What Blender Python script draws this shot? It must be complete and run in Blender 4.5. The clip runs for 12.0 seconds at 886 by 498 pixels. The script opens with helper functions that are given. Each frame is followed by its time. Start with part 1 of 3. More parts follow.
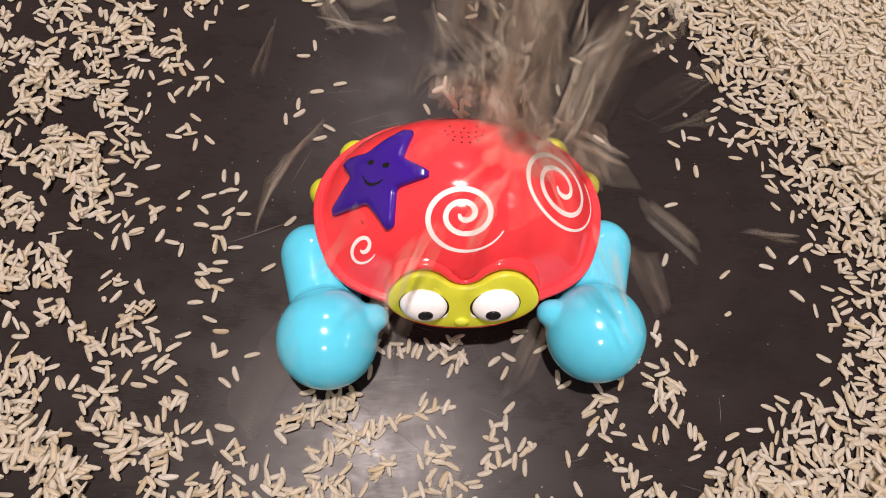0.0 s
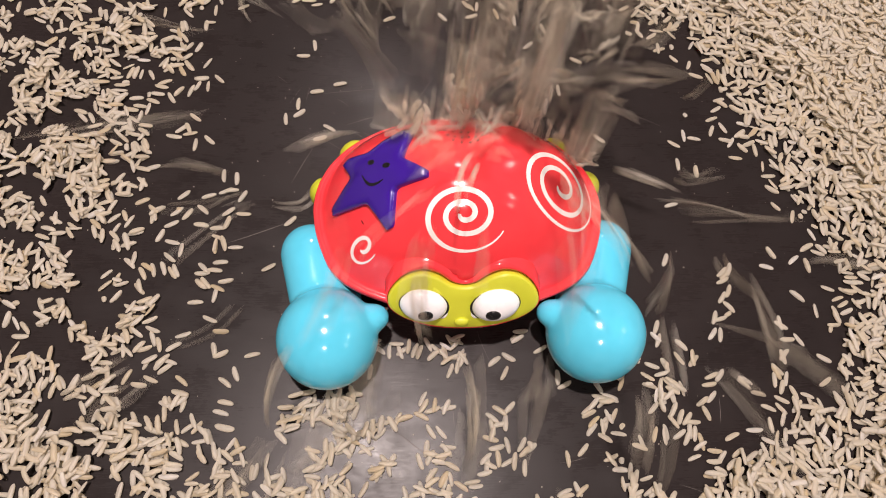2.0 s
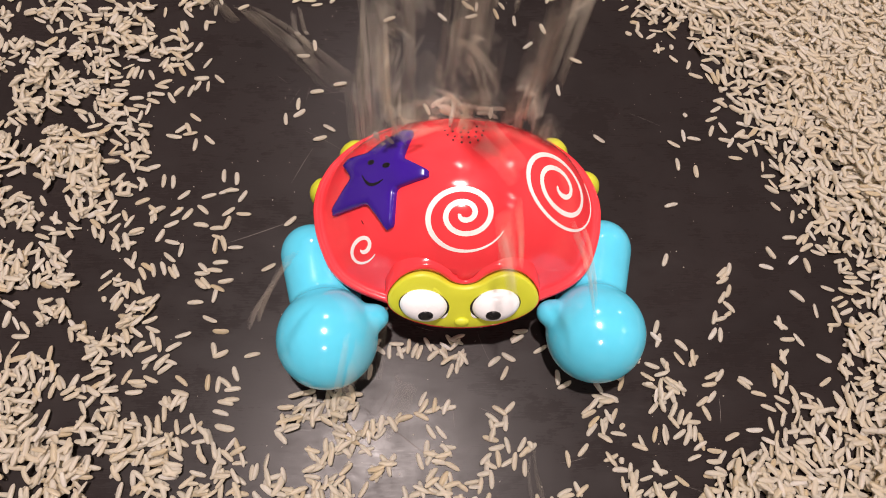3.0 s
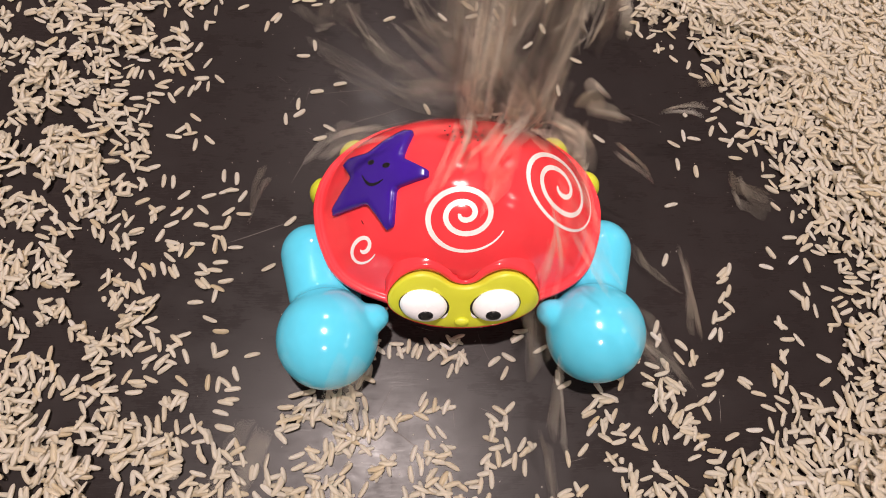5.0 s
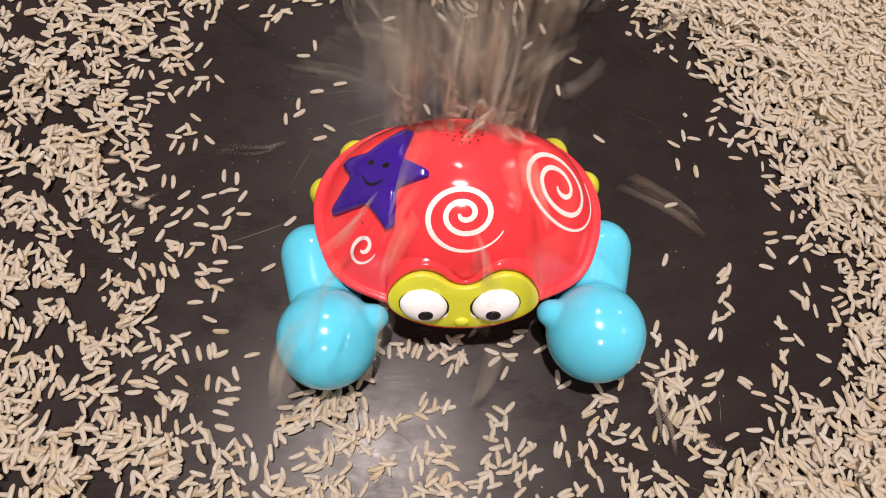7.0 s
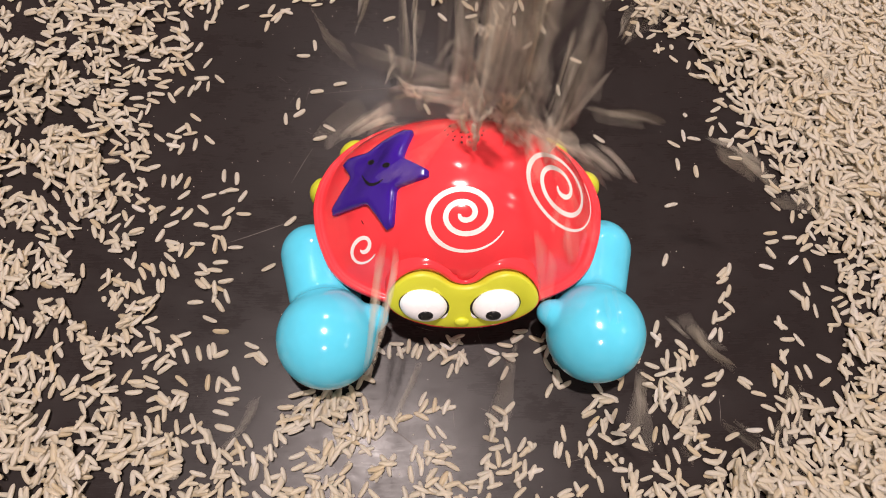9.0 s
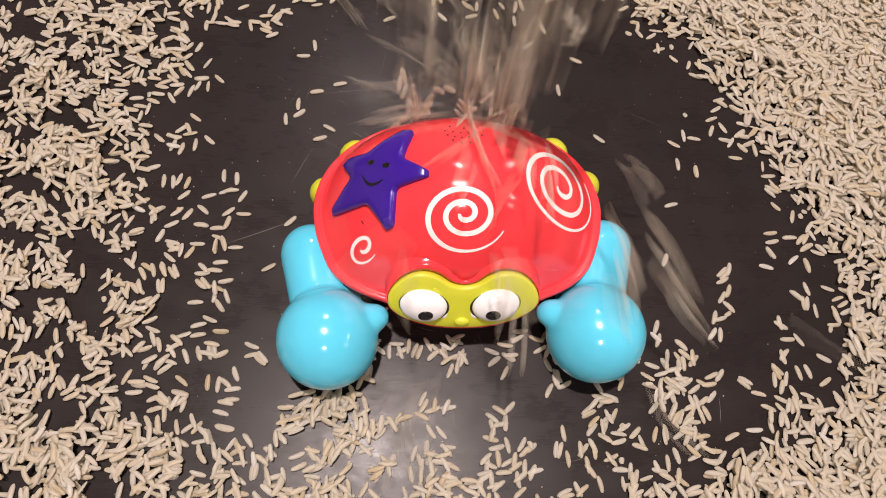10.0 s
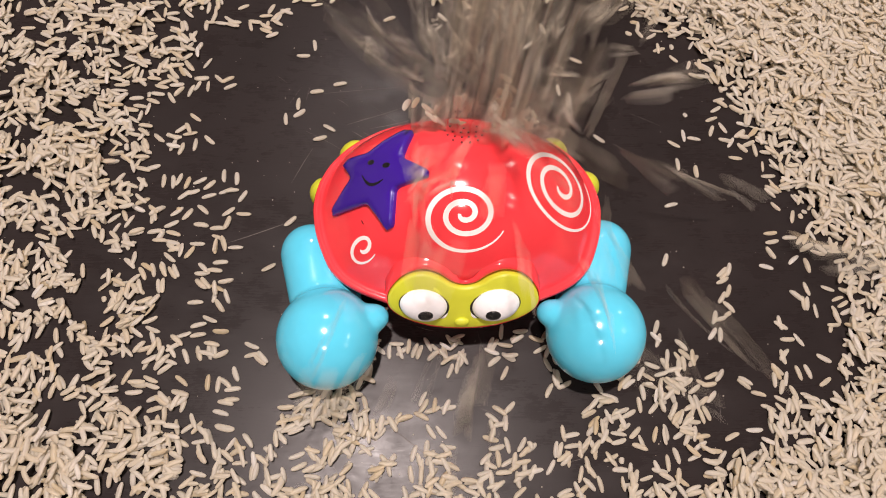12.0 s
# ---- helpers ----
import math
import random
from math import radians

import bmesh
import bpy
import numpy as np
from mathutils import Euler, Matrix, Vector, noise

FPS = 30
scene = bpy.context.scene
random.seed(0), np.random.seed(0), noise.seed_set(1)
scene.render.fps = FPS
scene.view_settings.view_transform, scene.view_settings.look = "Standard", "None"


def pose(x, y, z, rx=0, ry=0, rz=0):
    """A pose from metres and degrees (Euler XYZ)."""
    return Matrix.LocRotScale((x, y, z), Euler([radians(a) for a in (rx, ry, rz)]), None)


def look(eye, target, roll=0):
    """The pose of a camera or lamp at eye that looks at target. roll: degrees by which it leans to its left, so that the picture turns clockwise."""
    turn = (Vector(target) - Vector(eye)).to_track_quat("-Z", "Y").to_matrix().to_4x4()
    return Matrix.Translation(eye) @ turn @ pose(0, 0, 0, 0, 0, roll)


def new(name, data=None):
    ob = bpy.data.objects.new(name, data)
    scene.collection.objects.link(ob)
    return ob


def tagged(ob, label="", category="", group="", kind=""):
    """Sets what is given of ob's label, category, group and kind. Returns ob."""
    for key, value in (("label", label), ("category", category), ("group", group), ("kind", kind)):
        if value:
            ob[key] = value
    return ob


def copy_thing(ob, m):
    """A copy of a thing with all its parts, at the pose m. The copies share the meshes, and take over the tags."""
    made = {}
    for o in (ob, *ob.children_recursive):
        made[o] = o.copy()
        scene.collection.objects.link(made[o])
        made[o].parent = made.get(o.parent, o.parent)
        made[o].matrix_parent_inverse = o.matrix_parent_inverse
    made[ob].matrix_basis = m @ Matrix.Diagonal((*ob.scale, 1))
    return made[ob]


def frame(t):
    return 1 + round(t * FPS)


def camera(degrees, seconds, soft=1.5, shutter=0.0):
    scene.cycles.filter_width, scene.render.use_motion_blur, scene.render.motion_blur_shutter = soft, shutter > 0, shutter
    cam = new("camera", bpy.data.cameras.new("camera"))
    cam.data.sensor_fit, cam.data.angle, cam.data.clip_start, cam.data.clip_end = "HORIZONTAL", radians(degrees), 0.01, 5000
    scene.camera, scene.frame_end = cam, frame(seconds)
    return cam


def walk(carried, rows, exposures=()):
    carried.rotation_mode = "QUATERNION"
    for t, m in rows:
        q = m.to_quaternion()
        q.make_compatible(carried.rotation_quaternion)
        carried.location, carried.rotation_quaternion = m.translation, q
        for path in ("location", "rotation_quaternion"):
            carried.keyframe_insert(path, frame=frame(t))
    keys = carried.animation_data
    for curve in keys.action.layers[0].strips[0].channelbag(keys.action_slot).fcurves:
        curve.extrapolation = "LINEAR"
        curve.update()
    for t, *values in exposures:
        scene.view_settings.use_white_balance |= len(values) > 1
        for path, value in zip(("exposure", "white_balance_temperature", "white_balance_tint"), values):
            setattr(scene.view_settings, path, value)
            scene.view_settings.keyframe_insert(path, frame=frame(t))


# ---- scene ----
# The camera stands still over the tray, a little in front of the toy.
cam = camera(65, 12.0, soft=1.0, shutter=0.8)
VIEW = look((-0.018, -0.1085, 0.2791), (0, 0, 0), 8.8)
walk(cam, [(0, VIEW), (12, VIEW)])

# ---- light: six warm ceiling downlights in two rows, dim room ----
world = bpy.data.worlds.new("world")
scene.world = world
world.use_nodes = True
world.node_tree.nodes["Background"].inputs[0].default_value = (1.0, 0.88, 0.84, 1)
world.node_tree.nodes["Background"].inputs[1].default_value = 0.05
CEILING = 2.45
DOWNLIGHTS = ((-0.06, 1.55, 17), (-0.12, 0.08, 76), (-0.1, -1.7, 26), (3.0, 2.1, 20), (3.1, -0.35, 20), (3.0, -1.7, 14))
for lx, ly, watts in DOWNLIGHTS:
    data = bpy.data.lights.new("downlight", "AREA")
    data.shape, data.size, data.energy, data.color = "DISK", 0.09, watts, (1.0, 0.84, 0.80)
    lamp = new("downlight_lamp", data)
    lamp.matrix_world = pose(lx, ly, CEILING - 0.03)


# ---- materials ----
def nodes_of(name):
    m = bpy.data.materials.new(name)
    m.use_nodes = True
    t = m.node_tree
    return m, t.nodes, t.links, t.nodes["Principled BSDF"]


def noise_node(n, l, scale, detail=4, stretch=None, rough=0.55):
    co = n.new("ShaderNodeTexCoord")
    mp = n.new("ShaderNodeMapping")
    l.new(co.outputs["Object"], mp.inputs[0])
    if stretch:
        mp.inputs["Scale"].default_value = stretch
    tex = n.new("ShaderNodeTexNoise")
    tex.inputs["Scale"].default_value, tex.inputs["Detail"].default_value = scale, detail
    tex.inputs["Roughness"].default_value = rough
    l.new(mp.outputs[0], tex.inputs["Vector"])
    return tex


def ramp(n, l, src, stops):
    r = n.new("ShaderNodeValToRGB")
    while len(r.color_ramp.elements) < len(stops):
        r.color_ramp.elements.new(0.5)
    for e, (p, c) in zip(r.color_ramp.elements, stops):
        e.position, e.color = p, (c if len(c) == 4 else (*c, 1))
    l.new(src, r.inputs[0])
    return r


def grey(v):
    return (v, v, v, 1)


def plastic(name, colour, rough=0.14, coat=0.2):
    """Glossy moulded plastic with faint mottling, dull smears and a fine orange-peel relief."""
    m, n, l, b = nodes_of(name)
    big = noise_node(n, l, 55, 3)
    c = ramp(n, l, big.outputs[0], [(0.3, tuple(v * 0.92 for v in colour)), (0.7, tuple(min(1, v * 1.05) for v in colour))])
    l.new(c.outputs[0], b.inputs["Base Color"])
    smear = noise_node(n, l, 130, 5, (1, 0.5, 1))
    r = ramp(n, l, smear.outputs[0], [(0.35, grey(rough * 0.8)), (0.75, grey(rough * 1.5))])
    l.new(r.outputs[0], b.inputs["Roughness"])
    fine = noise_node(n, l, 420, 2)
    bump = n.new("ShaderNodeBump")
    bump.inputs["Strength"].default_value, bump.inputs["Distance"].default_value = 0.06, 0.0006
    l.new(fine.outputs[0], bump.inputs["Height"])
    l.new(bump.outputs[0], b.inputs["Normal"])
    b.inputs["Coat Weight"].default_value, b.inputs["Coat Roughness"].default_value = coat, 0.14
    return m


RED = plastic("red_plastic", (0.86, 0.046, 0.058))
CYAN = plastic("turquoise_plastic", (0.095, 0.55, 0.75))
YELLOW = plastic("yellow_plastic", (0.55, 0.58, 0.035), 0.40, 0.05)
PURPLE = plastic("purple_plastic", (0.040, 0.010, 0.26), 0.2)
WHITE = plastic("white_plastic", (0.86, 0.86, 0.88), 0.25)
PRINT = plastic("white_print", (0.86, 0.82, 0.80), 0.3, 0.1)
BLACK = plastic("black_plastic", (0.008, 0.008, 0.010), 0.3)


def rice_material():
    m, n, l, b = nodes_of("rice")
    geo = n.new("ShaderNodeNewGeometry")
    info = n.new("ShaderNodeObjectInfo")
    add = n.new("ShaderNodeMath")
    add.operation = "ADD"
    l.new(geo.outputs["Random Per Island"], add.inputs[0])
    l.new(info.outputs["Random"], add.inputs[1])
    frac = n.new("ShaderNodeMath")
    frac.operation = "FRACT"
    l.new(add.outputs[0], frac.inputs[0])
    c = ramp(n, l, frac.outputs[0], [(0.0, (0.70, 0.585, 0.385)), (0.08, (0.76, 0.685, 0.54)), (0.6, (0.765, 0.725, 0.63)), (0.96, (0.80, 0.765, 0.69)), (1.0, (0.92, 0.91, 0.88))])
    tex = noise_node(n, l, 900, 3)
    spot = ramp(n, l, tex.outputs[0], [(0.3, grey(0.86)), (0.6, grey(1.0))])
    mix = n.new("ShaderNodeMix")
    mix.data_type, mix.blend_type = "RGBA", "MULTIPLY"
    mix.inputs[0].default_value = 1
    l.new(c.outputs[0], mix.inputs[6])
    l.new(spot.outputs[0], mix.inputs[7])
    l.new(mix.outputs[2], b.inputs["Base Color"])
    b.inputs["Roughness"].default_value = 0.42
    # light shines through the thin grains
    through_light = n.new("ShaderNodeBsdfTranslucent")
    through_light.inputs["Color"].default_value = (0.84, 0.80, 0.71, 1)
    both = n.new("ShaderNodeMixShader")
    both.inputs[0].default_value = 0.6
    l.new(b.outputs[0], both.inputs[1])
    l.new(through_light.outputs[0], both.inputs[2])
    l.new(both.outputs[0], n["Material Output"].inputs["Surface"])
    bump = n.new("ShaderNodeBump")
    bump.inputs["Strength"].default_value, bump.inputs["Distance"].default_value = 0.12, 0.0002
    l.new(tex.outputs[0], bump.inputs["Height"])
    l.new(bump.outputs[0], b.inputs["Normal"])
    return m


RICE = rice_material()


def board_material():
    """Dark brown-grey laminate: a brushed grain along x, dust specks, worn patches."""
    m, n, l, b = nodes_of("dark_board")
    grain = noise_node(n, l, 60, 5, (2.0, 34, 1), 0.7)
    patch = noise_node(n, l, 14, 4)
    c1 = ramp(n, l, grain.outputs[0], [(0.3, (0.0165, 0.0130, 0.0127)), (0.72, (0.0200, 0.0157, 0.0153))])
    c2 = ramp(n, l, patch.outputs[0], [(0.3, grey(0.85)), (0.7, grey(1.15))])
    mix = n.new("ShaderNodeMix")
    mix.data_type, mix.blend_type = "RGBA", "MULTIPLY"
    mix.inputs[0].default_value = 1
    l.new(c1.outputs[0], mix.inputs[6])
    l.new(c2.outputs[0], mix.inputs[7])
    l.new(mix.outputs[2], b.inputs["Base Color"])
    r = ramp(n, l, grain.outputs[0], [(0.3, grey(0.19)), (0.7, grey(0.27))])
    smear = noise_node(n, l, 34, 6, (1, 1.6, 1), 0.7)
    smudge = ramp(n, l, smear.outputs[0], [(0.35, grey(0.0)), (0.75, grey(0.19))])
    total = n.new("ShaderNodeMath")
    total.operation = "ADD"
    l.new(r.outputs[0], total.inputs[0])
    l.new(smudge.outputs[0], total.inputs[1])
    l.new(total.outputs[0], b.inputs["Roughness"])
    bump = n.new("ShaderNodeBump")
    bump.inputs["Strength"].default_value, bump.inputs["Distance"].default_value = 0.10, 0.0002
    l.new(grain.outputs[0], bump.inputs["Height"])
    l.new(bump.outputs[0], b.inputs["Normal"])
    b.inputs["Specular IOR Level"].default_value = 0.145
    return m


BOARD = board_material()


def wall_material(name, colour):
    m, n, l, b = nodes_of(name)
    tex = noise_node(n, l, 6, 5)
    c = ramp(n, l, tex.outputs[0], [(0.3, tuple(v * 0.93 for v in colour)), (0.7, colour)])
    l.new(c.outputs[0], b.inputs["Base Color"])
    b.inputs["Roughness"].default_value = 0.85
    return m


BED = wall_material("packed_rice", (0.70, 0.60, 0.41))
WALL = wall_material("wall_paint", (0.62, 0.56, 0.48))
CEIL = wall_material("ceiling_paint", (0.78, 0.75, 0.70))
SCRATCH = wall_material("pale_scratch", (0.13, 0.115, 0.105))


# ---- building helpers ----
def mesh_of(name, verts, faces, material, smooth=True):
    me = bpy.data.meshes.new(name)
    me.from_pydata([tuple(v) for v in verts], [], faces)
    me.materials.append(material)
    me.update()
    if smooth:
        me.polygons.foreach_set("use_smooth", [True] * len(me.polygons))
    return me


def part(name, bm, material, parent, label="", smooth=True):
    me = bpy.data.meshes.new(name)
    bmesh.ops.recalc_face_normals(bm, faces=bm.faces)
    bm.to_mesh(me)
    bm.free()
    me.materials.append(material)
    if smooth:
        me.polygons.foreach_set("use_smooth", [True] * len(me.polygons))
    ob = new(name, me)
    ob.parent = parent
    return tagged(ob, label)


def box(x0, y0, z0, x1, y1, z1):
    bm = bmesh.new()
    bmesh.ops.create_cube(bm, size=1, matrix=Matrix.Translation(((x0 + x1) / 2, (y0 + y1) / 2, (z0 + z1) / 2)) @ Matrix.Diagonal((x1 - x0, y1 - y0, z1 - z0, 1)))
    return bm


def ball(bm, m, u=40, v=24):
    return bmesh.ops.create_uvsphere(bm, u_segments=u, v_segments=v, radius=1, matrix=m)


def oval(x, y, z, rx, ry, rz, turn=None):
    m = Matrix.Translation((x, y, z))
    if turn:
        m = m @ turn.to_4x4()
    return m @ Matrix.Diagonal((rx, ry, rz, 1))


# ---- the room ----
X0, X1, Y0, Y1 = -3.2, 4.6, -3.2, 3.6
tagged(part("floor", box(X0, Y0, -0.05, X1, Y1, 0), BOARD, None, "dark brown-grey brushed board floor with scratches", False), category="floor", kind="structure")
tagged(part("ceiling", box(X0, Y0, CEILING, X1, Y1, CEILING + 0.1), CEIL, None, "plain pale ceiling", False), category="ceiling", kind="structure")
for wname, dims in (("wall_north", (X0, Y1, 0, X1, Y1 + 0.1, CEILING)), ("wall_south", (X0, Y0 - 0.1, 0, X1, Y0, CEILING)), ("wall_west", (X0 - 0.1, Y0 - 0.1, 0, X0, Y1 + 0.1, CEILING)), ("wall_east", (X1, Y0 - 0.1, 0, X1 + 0.1, Y1 + 0.1, CEILING))):
    tagged(part(wname, box(*dims), WALL, None, "plain cream painted wall", False), category="wall", kind="structure")

# ---- the crab toy ----
TOY = Vector((0.005, 0.0, 0.0))
RIM_Z, DOME_H = 0.026, 0.041
FRONT = ((57.5, 6.0), (56.2, -3.0), (53.4, -11.6), (49.4, -19.4), (42.0, -25.8), (30.0, -31.0), (15.0, -35.0), (0.0, -36.5))


def rim(a):
    """The shell's outline at the angle a (0: to the side, 90 degrees: back), in metres from the toy's middle."""
    c, s = math.cos(a), math.sin(a)
    if s >= 0:
        x = 57.5 * math.copysign(abs(c) ** 0.94, c)
        return Vector((x, 6.0 + 42.0 * s ** 0.94, 0)) / 1000
    k = -math.degrees(math.asin(s)) / 90 * (len(FRONT) - 1)
    i = min(int(k), len(FRONT) - 2)
    p = FRONT[max(i - 1, 0)], FRONT[i], FRONT[i + 1], FRONT[min(i + 2, len(FRONT) - 1)]
    f = k - i
    out = []
    for j in (0, 1):
        a0, a1, a2, a3 = (q[j] for q in p)
        out.append(0.5 * (2 * a1 + (a2 - a0) * f + (2 * a0 - 5 * a1 + 4 * a2 - a3) * f * f + (3 * a1 - a0 - 3 * a2 + a3) * f ** 3))
    return Vector((math.copysign(out[0], c), out[1], 0)) / 1000


MIDDLE = Vector((0, 0.003, 0))
OUTLINE = [rim(2 * math.pi * (i + 0.5) / 144) for i in range(144)]


def dome_edge(a):
    """Where the dome meets its flat lip, and how full it swells there: a wider lip at the sides and front."""
    back = max(0.0, min(1.0, (math.sin(a) + 0.12) / 0.6))
    return 0.935 + 0.015 * back, 1.08 - 0.30 * back


def dome_height(s, a):
    """Height at the share s of the way to the rim in the direction a: full at the sides and back, flatter towards the face."""
    edge, full = dome_edge(a)
    q = min(1, s / edge)
    front = max(0.0, -math.sin(a)) ** 1.3 * 0.95
    return RIM_Z + 0.0015 + (DOME_H - 0.0015) * ((1 - front) * (1 - q ** 2.05) ** full + front * (1 - q ** 2.2))


ANGLES = [(math.atan2(p.y - MIDDLE.y, p.x - MIDDLE.x), (p - MIDDLE).length) for p in OUTLINE]
ANGLES.sort()
ANG_A = np.array([a for a, _ in ANGLES])
ANG_R = np.array([r for _, r in ANGLES])


def dome(x, y):
    """Height of the shell over the toy's plane at (x, y), or None beside it."""
    dx, dy = x - MIDDLE.x, y - MIDDLE.y
    s = math.hypot(dx, dy) / float(np.interp(math.atan2(dy, dx), ANG_A, ANG_R, period=2 * math.pi))
    return dome_height(s, math.atan2(dy, dx)) if s < 1 else None


def dome_frame(x, y):
    """A point of the shell and its normal."""
    e = 0.0004
    z = dome(x, y)
    gx = ((dome(x + e, y) or RIM_Z) - (dome(x - e, y) or RIM_Z)) / (2 * e)
    gy = ((dome(x, y + e) or RIM_Z) - (dome(x, y - e) or RIM_Z)) / (2 * e)
    return Vector((x, y, z)), Vector((-gx, -gy, 1)).normalized()


def rings_mesh(name, rings, material, parent, label="", close_top=None, close_bottom=None):
    n = len(rings[0])
    verts = [v for r in rings for v in r]
    faces = []
    for k in range(len(rings) - 1):
        for i in range(n):
            j = (i + 1) % n
            faces.append((k * n + i, k * n + j, (k + 1) * n + j, (k + 1) * n + i))
    for end, base in ((close_top, (len(rings) - 1) * n), (close_bottom, 0)):
        if end is not None:
            verts.append(end)
            faces += [(base + i, base + (i + 1) % n, len(verts) - 1) for i in range(n)]
    ob = new(name, mesh_of(name, verts, faces, material))
    ob.parent = parent
    return tagged(ob, label)


# the face plane leans back 55 degrees from the floor
FACE = Matrix.Translation((0, -0.0405, 0.023)) @ Matrix.Rotation(radians(55), 4, "X")


def mask_outline(grow=0.0, n=96, brow=False):
    """Goggle shape: two lobes above, a dip between them, a shallow chin; grown outwards by some metres, as a brow less at the sides and chin."""
    keys = ((0, 19.2), (5, 20.2), (10, 23.6), (15, 25.2), (20.5, 24.0), (25.3, 19.8), (27.9, 14.5), (27.0, 9.5), (22, 5.0), (14, 1.8), (7, 0.4), (0, 0))
    half = []
    m = len(keys)
    for i in range(n // 2):
        k = i / (n // 2) * (m - 1)
        j, f = int(k), k - int(k)
        p = [keys[max(j - 1, 0)], keys[j], keys[j + 1], keys[min(j + 2, m - 1)]]
        if j == 0:
            p[0] = (-keys[1][0], keys[1][1])
        if j + 2 > m - 1:
            p[3] = (-keys[m - 2][0], keys[m - 2][1])
        half.append([0.5 * (2 * b + (c - a) * f + (2 * a - 5 * b + 4 * c - d) * f * f + (3 * b - a - 3 * c + d) * f ** 3) / 1000 for a, b, c, d in zip(*p)])
    full = [Vector((x, y, 0)) for x, y in half] + [Vector((0, 0, 0))] + [Vector((-x, y, 0)) for x, y in reversed(half[1:])]
    out = []
    for i, p in enumerate(full):
        t = full[(i + 1) % len(full)] - full[i - 1]
        w = 0.20 + 0.80 * max(0.0, min(1.0, (p.y - 0.013) / 0.009)) if brow else 1.0
        if brow and p.y > 0.015:
            w *= 0.6 + 0.4 * min(1.0, abs(p.x) / 0.009)
        if brow:
            w *= 1 - 0.6 * max(0.0, min(1.0, (abs(p.x) - 0.013) / 0.012))
        out.append(p + Vector((t.y, -t.x, 0)).normalized() * -grow * w)
    return out


def behind_face(v):
    """Keeps the shell behind the recess that holds the face."""
    q = FACE.inverted() @ v
    ax = abs(q.x)
    if q.z > -0.005 and ax < 0.0300 and -0.003 < q.y < 0.0215 + 0.0045 * math.exp(-((ax - 0.0150) / 0.008) ** 2) - max(0, ax - 0.022) * 0.8 - 0.0014 * math.exp(-((ax / 0.005) ** 2)):
        q.z = -0.005
        return FACE @ q
    return v


def build_shell(toy):
    rings = []
    for s, dz in ((0.955, -0.0022), (1.0, -0.0022), (1.004, -0.0014), (1.004, 0.0003), (0.998, 0.0010), (0.994, 0.0013), (0.964, 0.0013), (0.957, 0.0009)):
        rings.append([MIDDLE + (p - MIDDLE) * s + Vector((0, 0, RIM_Z + dz)) for p in OUTLINE])
    for k in range(1, 25):
        ring = []
        for p in OUTLINE:
            a = math.atan2(p.y - MIDDLE.y, p.x)
            s = dome_edge(a)[0] * math.cos(math.radians(90 * (k - 1) / 24.5))
            ring.append(MIDDLE + (p - MIDDLE) * s + Vector((0, 0, dome_height(s, a))))
        rings.append(ring)
    rings = [[behind_face(v) for v in r] for r in rings]
    shell = rings_mesh("shell", rings, RED, toy, "glossy red domed shell with a lipped rim", close_top=MIDDLE + Vector((0, 0, dome_height(0, 1))))
    low = []
    for s, z in ((0.70, 0.0004), (0.80, 0.002), (0.89, 0.010), (0.945, 0.018), (0.97, RIM_Z - 0.001)):
        low.append([behind_face(MIDDLE + (p - MIDDLE) * s + Vector((0, 0, z))) for p in OUTLINE])
    rings_mesh("lower_body", low, RED, toy, "red lower body under the rim", close_bottom=MIDDLE + Vector((0, 0, 0.0004)))
    return shell


def ribbon(name, path, width, lift, thick, material, parent, label=""):
    """A raised strip lying on the shell along a path in the toy's plane; width is a function of 0 to 1."""
    n = len(path)
    verts, faces = [], []
    for i, (x, y) in enumerate(path):
        p, nor = dome_frame(x, y)
        a, b = path[max(i - 1, 0)], path[min(i + 1, n - 1)]
        pa, _ = dome_frame(*a)
        pb, _ = dome_frame(*b)
        side = nor.cross(pb - pa).normalized()
        w = width(i / (n - 1)) / 2
        for sgn, up in ((-1, lift - thick), (-1, lift), (-1, lift), (1, lift), (1, lift), (1, lift - thick)):
            verts.append(p + side * w * sgn + nor * up)
    for i in range(n - 1):
        for k in (0, 2, 4):
            faces.append((6 * i + k, 6 * i + k + 1, 6 * i + k + 7, 6 * i + k + 6))
    ob = new(name, mesh_of(name, verts, faces, material))
    ob.parent = parent
    return tagged(ob, label)


def spiral(cx, cy, r0, r1, turns, start, wide=1.0, tall=1.0, lean=0.0, power=1.0, n=110):
    pts = []
    for i in range(n):
        f = i / (n - 1)
        a, r = radians(start) + turns * 2 * math.pi * f, r0 + (r1 - r0) * f ** power
        x, y = r * math.cos(a) * wide, r * math.sin(a) * tall
        c, s = math.cos(radians(lean)), math.sin(radians(lean))
        pts.append((cx + x * c - y * s, cy + x * s + y * c))
    return pts


def draped(name, outline, lift, inset, material, parent, label=""):
    """A raised shape with rounded edges lying on the shell, from its outline in the toy's plane."""
    cx, cy = sum(p[0] for p in outline) / len(outline), sum(p[1] for p in outline) / len(outline)
    rings = []
    for k, up in ((1.0, -0.0006), (1.0, lift * 0.40), (1 - inset * 0.15, lift * 0.66), (1 - inset * 0.45, lift * 0.88), (1 - inset, lift)) + tuple((f * (1 - inset), lift * 1.05) for f in (0.8, 0.6, 0.4, 0.2)):
        ring = []
        for x, y in outline:
            p, nor = dome_frame(cx + (x - cx) * k, cy + (y - cy) * k)
            ring.append(p + nor * up)
        rings.append(ring)
    p, nor = dome_frame(cx, cy)
    return rings_mesh(name, rings, material, parent, label, close_top=p + nor * lift * 1.05)


